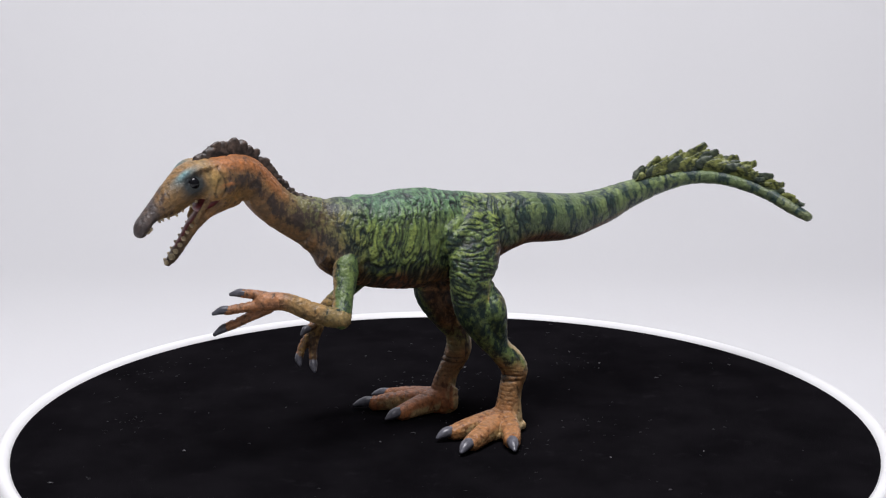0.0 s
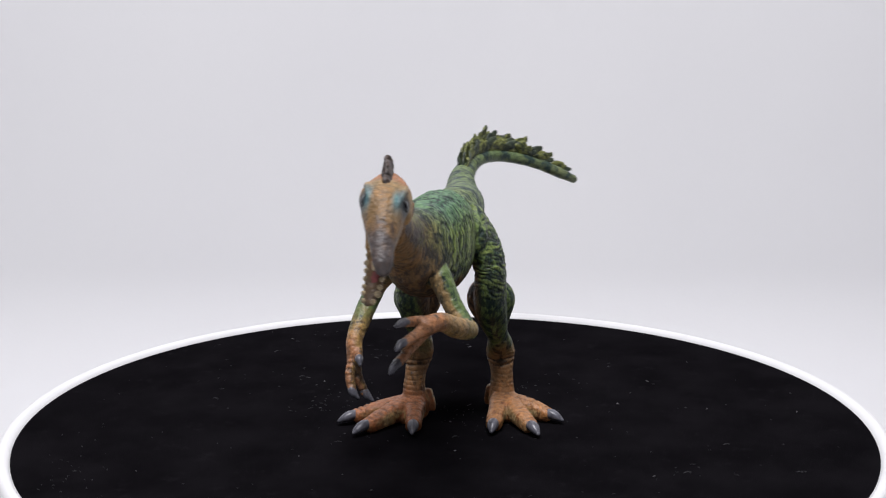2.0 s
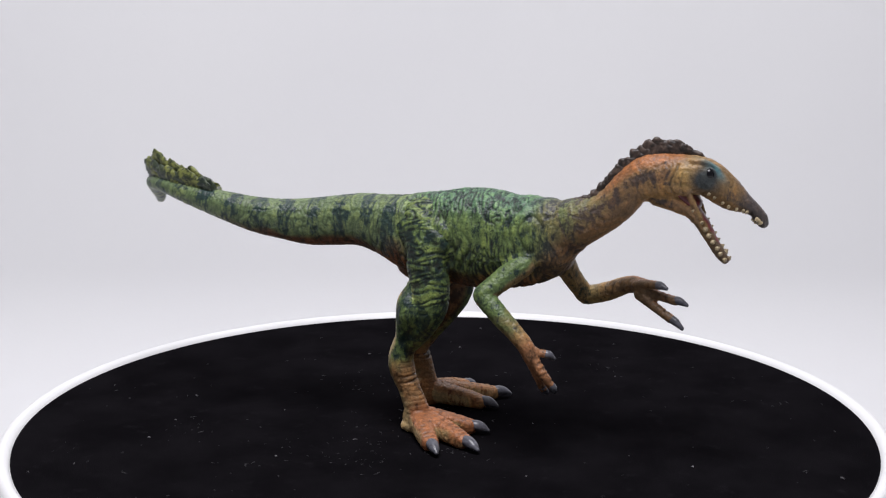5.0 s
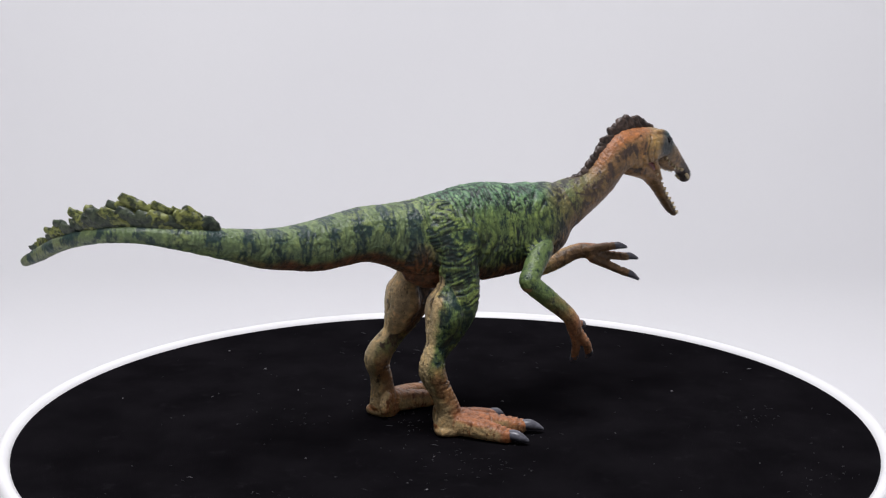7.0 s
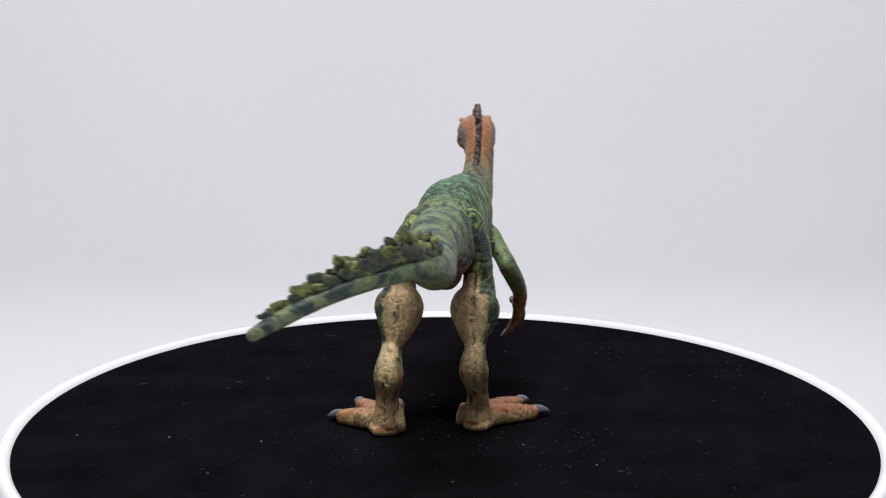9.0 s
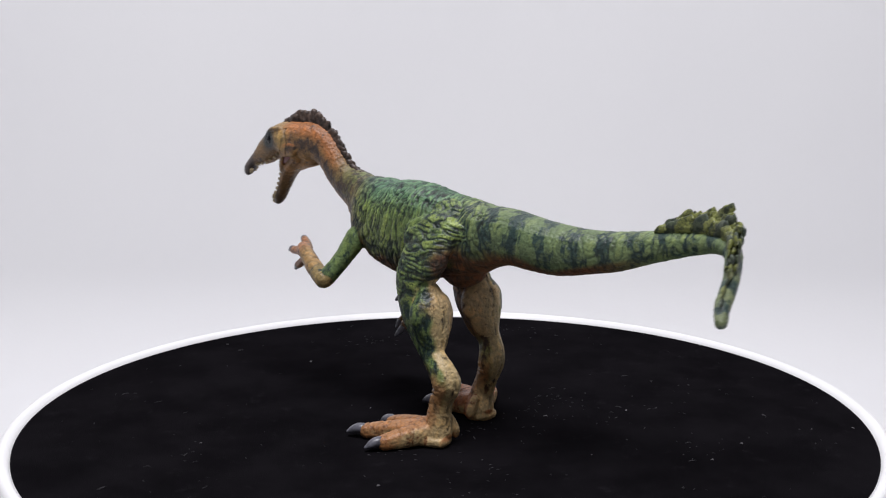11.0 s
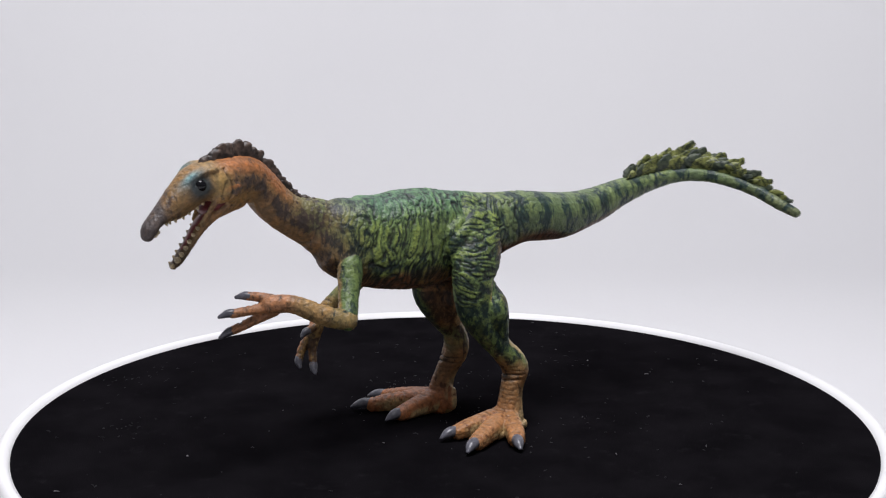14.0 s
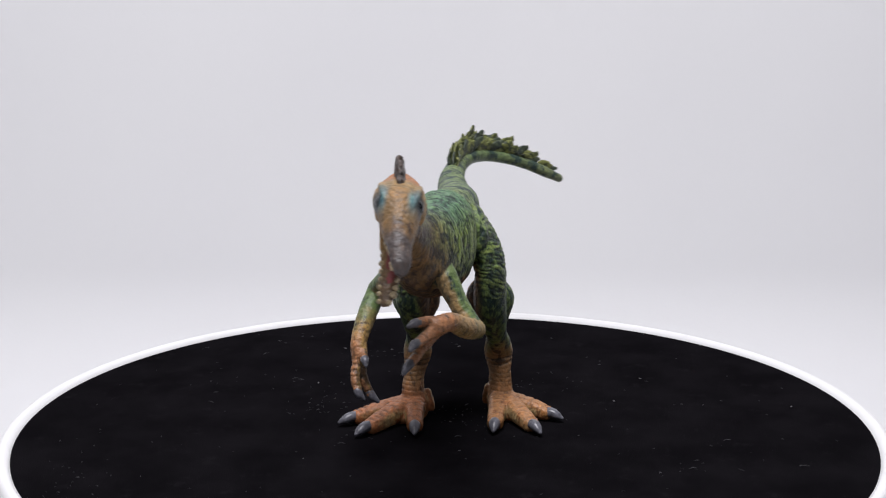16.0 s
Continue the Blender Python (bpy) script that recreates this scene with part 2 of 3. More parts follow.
# ---- the figurine, in millimetres: x forward, y to its left, z up ----
UPR, FWD, HEADUP = (0, 0, 1), (1, 0, 0), (0, 0.15, 0.99)
CHAINS = {
    "trunk": ("body", UPR, [
        (38.5, -3.4, 62.5, 5.8, 7.8), (35.5, -3.0, 61.3, 7.2, 9.9), (31, -2.2, 59.2, 8.7, 12.1), (23, -1.4, 57.2, 9.7, 13.3), (14.6, -0.4, 57, 10.4, 14.4),
        (6.3, -0.2, 57, 10.3, 14.2), (-2, -0.3, 57.3, 9.5, 12.5), (-10.2, -1.0, 57.5, 9, 11.3), (-18.5, -0.6, 58.9, 8, 9), (-26.7, -0.4, 59.8, 7.3, 7.8),
        (-35, -0.9, 59.0, 6.9, 7.4), (-43, -2.2, 58.4, 6.6, 7), (-51.4, -3.9, 58.9, 5.9, 6), (-59.7, -5.6, 60, 5.2, 5.3), (-68, -7, 62, 4.4, 4.4),
        (-76.3, -7.3, 63.9, 3.6, 3.6), (-84.5, -6.6, 65.6, 3, 2.9), (-92.3, -4, 66.8, 2.6, 2.4), (-99.5, 1, 66.6, 2.3, 2.2), (-104.5, 8, 65.0, 2.1, 2.1),
        (-108.5, 15, 62.4, 2, 2), (-111.5, 22, 59, 1.9, 1.9), (-114.2, 26.4, 56.6, 1.5, 1.5)]),
    "neck": ("body", HEADUP, [
        (30, -3, 59, 7, 8), (40, -4, 63.6, 5.9, 7.3), (47.3, -4.2, 66.7, 5, 5.7), (52.3, -4.2, 70.5, 4.6, 5.5), (56.2, -4, 74.8, 4.5, 5.6),
        (60.5, -3.3, 77.4, 4.8, 6.7), (65, -2.3, 77.9, 5.6, 6.9), (69, -1.5, 78.6, 6.4, 6.0), (73, -0.9, 78.7, 6.3, 5.5), (76.3, -0.4, 78, 5.6, 5.0),
        (79.7, 0.2, 75.6, 4.8, 4.6), (83.1, 0.8, 73.1, 3.9, 3.9), (86.3, 1.4, 71.3, 3.0, 2.5), (88.6, 2.0, 69.6, 2.6, 1.8), (90.2, 2.4, 67.7, 2.4, 1.8), (90.8, 2.6, 66.4, 1.9, 1.5)]),
    "jaw": ("lower_jaw", UPR, [
        (67.5, -2, 73, 4.8, 2.6), (72, -1.9, 69.6, 3.9, 2.1), (75.3, -2, 66, 3.1, 1.7), (78, -2.3, 61.9, 2.45, 1.4), (80.8, -2.6, 58, 2.15, 1.3), (82.2, -2.9, 56.5, 1.5, 1.0)]),
    "strand_l": ("lower_jaw", FWD, [(70.6, 3.3, 76.0, 0.7, 1.1), (73.0, 2.7, 72.0, 0.5, 0.9), (75.0, 1.1, 68.0, 0.6, 0.9)]),
    "strand_r": ("lower_jaw", FWD, [(71.0, -5.7, 76.4, 0.7, 1.1), (73.2, -5.2, 72.2, 0.5, 0.9), (75.0, -4.8, 68.0, 0.6, 0.9)]),
    "groin": ("body", UPR, [(0, -1.2, 48.5, 4, 4.5), (-5.5, -1.2, 46.9, 4.6, 5.0), (-10.5, -1.2, 48.4, 4, 4.5)]),
    "throat": ("lower_jaw", UPR, [(63, -3.2, 72.6, 3.4, 2.4), (67.5, -3.0, 71.0, 3.4, 2.0), (70.8, -2.6, 69.2, 2.8, 1.4)]),
    "leg_l": ("leg_left", FWD, [
        (-6, 6.0, 62, 4.0, 7.6), (-4.5, 9.3, 56, 4.8, 8.2), (-2.6, 12, 50.5, 4.9, 7.7), (-1.3, 13.2, 46, 4.6, 6.4), (-1.8, 13.1, 40.5, 4.8, 6.1), (-2.8, 13, 36, 4.8, 5.4),
        (-6.6, 13.5, 30, 4.2, 4.6), (-10, 14.3, 25, 3.1, 3.7), (-13.9, 14.4, 20.7, 4, 3.9), (-15.3, 14.4, 17.5, 4.4, 3.8), (-13.8, 15, 13, 3.4, 3.3), (-13.0, 15.2, 8, 3.6, 3.7),
        (-12.3, 15.5, 3.8, 4.2, 4.8), (-12, 15.6, 2.0, 4.2, 4.4)]),
    "haunch_l": ("leg_left", UPR, [(-13, 5.0, 59.8, 3.0, 5), (-6, 7.4, 57.6, 4.2, 7.8), (2.0, 9.2, 55.5, 3.9, 7.0)]),
    "haunch_r": ("leg_right", UPR, [(-13, -5.2, 59.8, 3.0, 5), (-6, -7.4, 58.0, 4.2, 8.0), (2.0, -8.8, 55.5, 4.0, 7.2)]),
    "calf_l": ("leg_left", FWD, [(-6.2, 12.6, 43, 3.8, 3.0), (-6.9, 12.5, 39.5, 6.6, 4.6), (-7.4, 12.6, 35.5, 7.2, 4.9), (-8.6, 13.2, 30.5, 5.2, 4.1), (-10, 14.1, 26, 2.8, 3.0)]),
    "sole_l": ("leg_left", UPR, [(-15.4, 15.3, 1.6, 3.7, 1.6), (-9, 18, 1.7, 4.6, 1.7), (-3, 20, 1.6, 4.0, 1.6)]),
    "sole_r": ("leg_right", UPR, [(-7.4, -9.8, 1.6, 3.7, 1.6), (-1, -11.5, 1.7, 4.6, 1.7), (4, -13, 1.6, 4.0, 1.6)]),
    "toe_lo": ("leg_left", UPR, [(-11, 17, 3.6, 3.4, 3.2), (-8, 25, 2.9, 2.8, 2.7), (-5.6, 29.8, 2.1, 2.4, 2.1)]),
    "toe_lm": ("leg_left", UPR, [(-10, 17, 3.7, 3.4, 3.3), (-0.8, 22.3, 2.9, 2.8, 2.7), (5.6, 26.1, 2.1, 2.4, 2.1)]),
    "toe_li": ("leg_left", UPR, [(-9, 15.5, 3.7, 3.4, 3.3), (0, 15.5, 2.9, 2.6, 2.7), (5.6, 15.6, 2.1, 2.4, 2.1)]),
    "toe_lh": ("leg_left", FWD, [(-13.5, 11.5, 7, 1.2, 1.3), (-14.8, 10.8, 4.0, 1.2, 1.5), (-14.9, 10.6, 2.2, 1.0, 1.1)]),
    "leg_r": ("leg_right", FWD, [
        (-4.6, -7, 62, 3.8, 7.0), (-2.4, -8.8, 56, 4.2, 6.6), (-1.4, -9.6, 50.5, 4.3, 6.4), (-0.9, -9.9, 45.5, 4.3, 6.2), (-1.2, -10, 40, 5.0, 6.2), (-2.1, -9.9, 36, 5.0, 5.8),
        (-5.4, -9.6, 30, 4.2, 4.6), (-8.6, -9.9, 25.5, 3.1, 3.7), (-9.9, -9.7, 21.5, 4, 3.7), (-9.5, -9.8, 18, 4.3, 3.7), (-7.2, -10.4, 13, 3.2, 3.3), (-5.2, -10.5, 8, 3.4, 3.6),
        (-4.5, -10, 3.8, 4.2, 4.7), (-4.3, -9.9, 2.0, 4.2, 4.4)]),
    "calf_r": ("leg_right", FWD, [(-5.2, -9.6, 43, 3.8, 2.8), (-5.7, -9.5, 39.5, 6.6, 4.5), (-5.9, -9.5, 35.2, 7.2, 4.9), (-7.2, -9.6, 30.5, 5.1, 4.0), (-8.6, -9.9, 26, 2.8, 3.0)]),
    "toe_ro": ("leg_right", UPR, [(-3, -12, 3.6, 3.4, 3.2), (2, -20, 2.9, 2.8, 2.7), (5.8, -25.4, 2.1, 2.4, 2.1)]),
    "toe_rm": ("leg_right", UPR, [(-2, -11.5, 3.7, 3.4, 3.3), (8, -16.8, 2.9, 2.8, 2.7), (13.8, -20.1, 2.1, 2.4, 2.1)]),
    "toe_ri": ("leg_right", UPR, [(-1, -9.5, 3.7, 3.4, 3.3), (6, -8.3, 2.9, 2.6, 2.7), (11, -7.4, 2.1, 2.4, 2.1)]),
    "toe_rh": ("leg_right", FWD, [(-6.2, -6.3, 7, 1.2, 1.3), (-5.6, -5.2, 3.6, 1.2, 1.5), (-5.4, -4.9, 2.2, 1.0, 1.1)]),
    "arm_l": ("arm_left", FWD, [(30.5, 3.0, 57, 4, 5.5), (33.2, 4.4, 53, 3.3, 4.2), (36.2, 8.6, 45.6, 2.7, 3.0), (39.0, 13.0, 39.6, 2.7, 2.8)]),
    "fore_l": ("arm_left", UPR, [(39.4, 13.6, 39.4, 2.8, 2.8), (46, 11.5, 41.6, 2.6, 2.8), (53.4, 8.8, 44.9, 2.3, 2.5), (58.4, 5.8, 44.8, 2.5, 2.6)]),
    "fin_la": ("arm_left", UPR, [(56, 6, 45.4, 1.6, 1.6), (59, 4, 46.4, 1.4, 1.4), (63, 1.7, 46.9, 1.25, 1.25)]),
    "fin_lb": ("arm_left", UPR, [(57, 5.8, 44.2, 1.7, 1.7), (63, 3.9, 43.5, 1.4, 1.4), (68, 2.25, 42.8, 1.3, 1.3)]),
    "fin_lc": ("arm_left", UPR, [(57, 5.4, 43, 1.7, 1.7), (62, 3, 40.4, 1.4, 1.4), (67.3, 0.85, 37.8, 1.3, 1.3)]),
    "arm_r": ("arm_right", FWD, [(29.5, -6, 55.5, 4, 5), (26.8, -9.8, 52.4, 3.3, 4.2), (22, -14.0, 47.8, 2.7, 3.2), (18.2, -16.8, 44.4, 2.8, 2.9)]),
    "fore_r": ("arm_right", FWD, [(18.4, -16.9, 43.8, 2.8, 2.9), (24.6, -18.6, 38.4, 2.7, 2.7), (30.8, -19.6, 32.8, 2.3, 2.3), (33.3, -19.1, 28.5, 2.3, 2.3)]),
    "fin_ra": ("arm_right", UPR, [(31.5, -18.7, 31, 1.4, 1.4), (34.2, -17.8, 30.0, 1.2, 1.2), (37, -16.9, 29.1, 1.1, 1.1)]),
    "fin_rb": ("arm_right", FWD, [(33, -18.9, 28, 1.6, 1.6), (34.6, -18, 23.5, 1.35, 1.35), (35.7, -15.7, 19, 1.2, 1.2)]),
    "fin_rc": ("arm_right", FWD, [(34, -19.3, 28, 1.6, 1.6), (37, -19.6, 24, 1.35, 1.35), (39, -18.4, 20.6, 1.2, 1.2)]),
    "brow_l": ("body", HEADUP, [(72.0, 4.0, 82.2, 0.8, 0.8), (75.8, 4.2, 81.7, 0.95, 0.7), (79.8, 3.4, 78.7, 0.7, 0.6)]),
    "brow_r": ("body", HEADUP, [(72.8, -5.2, 83.0, 0.8, 0.8), (76.6, -4.2, 82.7, 0.95, 0.7), (80.6, -2.2, 79.5, 0.7, 0.6)]),
    "cheek_l": ("body", HEADUP, [(66.5, 3.2, 76.2, 1.7, 2.8), (71.2, 3.9, 75.4, 1.2, 2.4)]),
    "cheek_r": ("body", HEADUP, [(67, -6.4, 76.8, 1.7, 2.8), (71.7, -5.8, 76.0, 1.2, 2.4)]),
}
RINGS = {k: tube_rings(pts, ref) for k, (_, ref, pts) in CHAINS.items()}


def blended_surface():
    """All tubes melted into one skin by a fine voxel remesh, as arrays."""
    vs, fs, off = [], [], 0
    for k, r in RINGS.items():
        v, f = tube_mesh(r, square=2.25 if k == "trunk" else 3.2 if k[:3] in ("toe", "sol") else 2.0)
        vs.append(v)
        fs += [tuple(i + off for i in q) for q in f]
        off += len(v)
    me = bpy.data.meshes.new("skin")
    me.from_pydata([tuple(v) for v in np.vstack(vs)], [], fs)
    ob = new("skin", me)
    md = ob.modifiers.new("melt", "REMESH")
    md.mode, md.voxel_size, md.adaptivity = "VOXEL", 0.30, 0.0
    sm = ob.modifiers.new("soft", "SMOOTH")
    sm.factor, sm.iterations = 0.5, 6
    done = bpy.data.meshes.new_from_object(ob.evaluated_get(bpy.context.evaluated_depsgraph_get()))
    n = len(done.vertices)
    co, nr = np.empty(n * 3), np.empty(n * 3)
    done.vertices.foreach_get("co", co)
    done.vertex_normals.foreach_get("vector", nr)
    polys = np.empty(len(done.loops), int)
    done.loops.foreach_get("vertex_index", polys)
    faces = [polys[p.loop_start:p.loop_start + p.loop_total] for p in done.polygons]
    bpy.data.objects.remove(ob)
    bpy.data.meshes.remove(me)
    bpy.data.meshes.remove(done)
    return co.reshape(-1, 3), nr.reshape(-1, 3), faces


def locate(co):
    """For each vertex: its tube, the place along that tube, and how far it faces the tube's up and side."""
    names = list(RINGS)
    best = np.full(len(co), 1e9)
    which, along, up_d, side_d = (np.zeros(len(co)) for _ in range(4))
    near = {}
    for k, name in enumerate(names):
        c, up, side, a, b, knot = RINGS[name]
        size = np.maximum(np.sqrt(a * b), 0.8)
        for s in range(0, len(co), 20000):
            q = co[s:s + 20000]
            d = q[:, None] - c[None]
            n = np.sqrt((d ** 2).sum(2)) - size
            j = n.argmin(1)
            i = np.arange(len(q))
            val = n[i, j]
            o = unit(d[i, j])
            own = near.setdefault(CHAINS[name][0], np.full(len(co), 1e9))
            own[s:s + 20000] = np.minimum(own[s:s + 20000], val)
            hit = val < best[s:s + 20000]
            w = np.where(hit)[0] + s
            best[w], which[w], along[w] = val[hit], k, knot[j][hit]
            up_d[w] = (o * up[j]).sum(1)[hit]
            side_d[w] = (o * side[j]).sum(1)[hit]
    two = np.sort(np.array(list(near.values())), axis=0)[:2]
    return names, which.astype(int), along, up_d, side_d, two[1] - two[0]


def ease(x, lo, hi):
    u = np.clip((x - lo) / (hi - lo), 0, 1)
    return u * u * (3 - 2 * u)


def mixed(a, b, w):
    return a * (1 - w[:, None]) + np.array(b, float) * w[:, None]


def paint(co, nr, names, which, along, up_d, side_d):
    """The two tints of the paint scheme and how much of the darker one shows."""
    n = len(co)
    x, y, z = co.T
    low = np.array([noise.noise(Vector(q * 0.13)) for q in co])
    mid = np.array([noise.noise(Vector(q * 0.37 + 9)) for q in co])
    green, teal, deep = (0.147, 0.220, 0.074), (0.095, 0.200, 0.120), (0.012, 0.034, 0.032)
    brown, tan, orange = (0.15, 0.068, 0.038), (0.225, 0.135, 0.066), (0.36, 0.145, 0.055)
    beige, umber, slate = (0.60, 0.44, 0.24), (0.05, 0.035, 0.025), (0.085, 0.07, 0.07)
    tint, shade, drive = np.tile(np.array(green), (n, 1)), np.tile(np.array(deep), (n, 1)), np.full(n, 0.49)
    is_ = lambda *k: np.isin(which, [names.index(q) for q in k]).astype(float)
    trunk, neck, jaw = is_("trunk"), is_("neck", "brow_l", "brow_r", "cheek_l", "cheek_r"), is_("jaw", "throat", "strand_l", "strand_r")
    # back and flanks
    tint = mixed(tint, teal, trunk * ease(up_d, 0.45, 0.95) * ease(x, -25, 0))
    drive += trunk * 0.07 * ease(-up_d, -0.2, 0.8) * ease(x, -20, 5)
    # tail bands, closer together towards the tip
    tail = trunk * ease(-x, 4, 14)
    phase = (along - 6.0) * 2 * np.pi * 0.93 + mid * 1.6 + low * 1.2
    band = np.sin(phase + 0.35 * np.sign(side_d) * 0.5) + 0.5 * mid
    drive += tail * (0.17 * band * ease(up_d, -0.8, 0.0))
    tint = mixed(tint, (0.140, 0.200, 0.094), tail)
    tint = mixed(tint, (0.16, 0.195, 0.10), trunk * ease(-x, 100, 112))
    shade = mixed(shade, (0.026, 0.055, 0.052), tail)
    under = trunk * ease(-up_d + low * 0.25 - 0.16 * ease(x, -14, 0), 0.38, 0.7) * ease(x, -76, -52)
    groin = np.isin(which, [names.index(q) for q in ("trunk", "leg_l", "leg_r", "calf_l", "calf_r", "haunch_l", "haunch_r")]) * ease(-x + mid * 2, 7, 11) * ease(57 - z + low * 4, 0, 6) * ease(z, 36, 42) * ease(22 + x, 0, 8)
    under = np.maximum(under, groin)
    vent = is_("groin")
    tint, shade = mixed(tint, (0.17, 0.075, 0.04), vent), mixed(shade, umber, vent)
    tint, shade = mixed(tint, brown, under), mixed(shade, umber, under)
    rise = 2.5 * ease(up_d, -0.3, 0.5)
    chest = trunk * ease(x + low * 5 - rise, 24, 36)
    tint, drive = mixed(tint, (0.19, 0.17, 0.085), chest * 0.8), drive + 0.07 * chest
    # neck and head
    fade = np.maximum(neck * ease(x, 30, 46), jaw)
    fade = np.maximum(fade, trunk * ease(x + low * 5 - 0.7 * rise, 28, 41))
    nb = mixed(np.tile(np.array(tan), (n, 1)), (0.17, 0.155, 0.07), ease(54 - x, 0, 10) * ease(up_d, -0.6, 0.0))
    nb = mixed(nb, orange, ease(up_d, 0.32, 0.85) * ease(x, 44, 54) * ease(76 - x, 0, 6))
    nb = mixed(nb, (0.30, 0.20, 0.09), ease(up_d, 0.1, 0.6) * ease(x, 69, 74))
    nb = mixed(nb, (0.25, 0.15, 0.063), ease(x, 73, 79))
    nb = mixed(nb, (0.23, 0.135, 0.066), ease(-up_d, 0.3, 0.8) * ease(70 - x, 0, 6))
    nb = mixed(nb, (0.46, 0.31, 0.12), np.exp(-((x - 71.2) / 2.6) ** 2 - ((z - 78.5) / 3.5) ** 2) * neck)
    nb = mixed(nb, (0.36, 0.21, 0.085), ease(-up_d, -0.1, 0.5) * ease(x, 58, 63) * ease(74 - x, 0, 4))
    nb = mixed(nb, slate, ease(x + mid * 1.5, 83, 88) * neck)
    tint, shade = mixed(tint, nb, fade), mixed(shade, (0.075, 0.052, 0.044), fade)
    sidepatch = np.exp(-((up_d - 0.08) / 0.5) ** 2) * ease(x, 38, 48) * ease(69.5 - x, 0, 3)
    drive = drive * (1 - fade) + fade * (0.38 + 0.20 * sidepatch + 0.12 * ease(50 - x, 0, 10)) + 0.06 * is_("cheek_l", "cheek_r")
    rear_head = neck * np.exp(-((x - 71.5) / 2.6) ** 2 - ((z - 77.0) / 3.2) ** 2)
    drive = drive - 0.04 * rear_head
    head = is_("neck", "brow_l", "brow_r")
    blue = head * np.exp(-(((x - 78.8) + (z - 81.0)) / 2.2) ** 2 - (((x - 78.8) - (z - 81.0)) / 5.0) ** 2) * ease(np.abs(y + 0.2), 1.8, 3.6)
    tint, shade, drive = mixed(tint, (0.10, 0.25, 0.30), blue), mixed(shade, (0.05, 0.13, 0.16), blue), drive - 0.08 * blue
    muzzle = head * ease(x, 79, 83)
    drive = drive + 0.07 * muzzle
    socket = neck * np.exp(-((x - 76.6) ** 2 + (z - 78.2) ** 2) / 9.0) * ease(np.abs(y), 2.5, 4.5)
    socket = np.clip(socket * 1.7, 0, 1)
    tint, shade = mixed(tint, (0.05, 0.06, 0.065), socket), mixed(shade, (0.02, 0.025, 0.03), socket)
    tint = mixed(tint, (0.34, 0.19, 0.095), jaw * ease(76 - x, 0, 4) * 0.45)
    lip = jaw * ease(x, 75, 80)
    tint = mixed(tint, (0.08, 0.055, 0.04), lip * 0.75)
    # legs
    streak = np.array([noise.noise(Vector((q[0] * 0.75, q[1] * 0.75, q[2] * 0.12))) for q in co])
    for leg, toes, sgn in (("leg_l", ("toe_lo", "toe_lm", "toe_li", "toe_lh", "sole_l"), 1), ("leg_r", ("toe_ro", "toe_rm", "toe_ri", "toe_rh", "sole_r"), -1)):
        w, t = is_(leg, leg.replace("leg", "calf"), leg.replace("leg", "haunch")), is_(*toes)
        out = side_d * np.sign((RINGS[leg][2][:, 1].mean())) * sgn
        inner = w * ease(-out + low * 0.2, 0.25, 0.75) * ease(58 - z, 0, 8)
        back = w * ease(-up_d + mid * 0.2, 0.5, 0.85) * ease(46 - z, 0, 5)
        rear = is_(leg.replace("leg", "calf")) * ease(-up_d - 0.6 * out + mid * 0.25, 0.25, 0.7)
        back = np.maximum(back, rear)
        lowr = w * ease(23 - z + mid * 3, -2, 6)
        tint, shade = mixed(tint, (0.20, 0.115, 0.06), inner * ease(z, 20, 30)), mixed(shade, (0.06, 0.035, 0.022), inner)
        tint = mixed(tint, beige, np.maximum(back * 0.85, 0))
        shade = mixed(shade, (0.10, 0.07, 0.04), back)
        tint, shade = mixed(tint, (0.35, 0.195, 0.09), lowr * (1 - back)), mixed(shade, (0.09, 0.055, 0.03), lowr)
        foot = np.maximum(t, w * ease(12 - z, 0, 6))
        tint, shade = mixed(tint, (0.40, 0.19, 0.078) if sgn > 0 else (0.37, 0.145, 0.062), foot * (1 - 0.45 * back)), mixed(shade, (0.20, 0.075, 0.03), foot)
        pale = t * ease(2.1 - along + 0.8 * mid, 0, 1.0) * ease(0.6 - up_d + 0.5 * low, 0.0, 0.5) + w * (1 - t) * ease(14 - z, 0, 6) * ease(-up_d + 0.5 * mid, -0.2, 0.5)
        tint = mixed(tint, (0.54, 0.40, 0.21), np.clip(pale, 0, 1) * 0.9)
        drive += 0.30 * lowr * ease(z, 5, 9) * np.clip(streak, -0.3, 0.6) + t * (0.04 * mid - 0.05)
        drive = drive + w * (0.05 * (1 - lowr) - 0.15 * np.maximum(back, lowr))
        pit = w * ease(mid + 0.6 * streak, 0.25, 0.5) * np.maximum(back, lowr)
        drive += 0.07 * pit + 0.12 * is_(leg.replace("leg", "calf")) * np.exp(-((side_d + 0.12 * mid) / 0.09) ** 2) * ease(-up_d, 0.2, 0.6) * ease(mid, -0.2, 0.2)
        seam = w * np.exp(-((z - 16.2 + 0.5 * mid) / 0.45) ** 2) * ease(up_d, -0.6, 0.2)
        drive += 0.18 * seam
    # arms
    for arm, fore, fingers in (("arm_l", "fore_l", ("fin_la", "fin_lb", "fin_lc")), ("arm_r", "fore_r", ("fin_ra", "fin_rb", "fin_rc"))):
        w, f, g = is_(arm), is_(fore), is_(*fingers)
        far = f * ease(along + mid * 0.4, 0.4 if arm == "arm_l" else 0.7, 2.0) + g
        tint = mixed(tint, (0.12, 0.182, 0.066), w + f)
        face = side_d if arm == "arm_l" else -side_d
        tint = mixed(tint, (0.28, 0.19, 0.085), w * ease(-face + 0.7 * up_d + mid * 0.3, 0.0, 0.5))
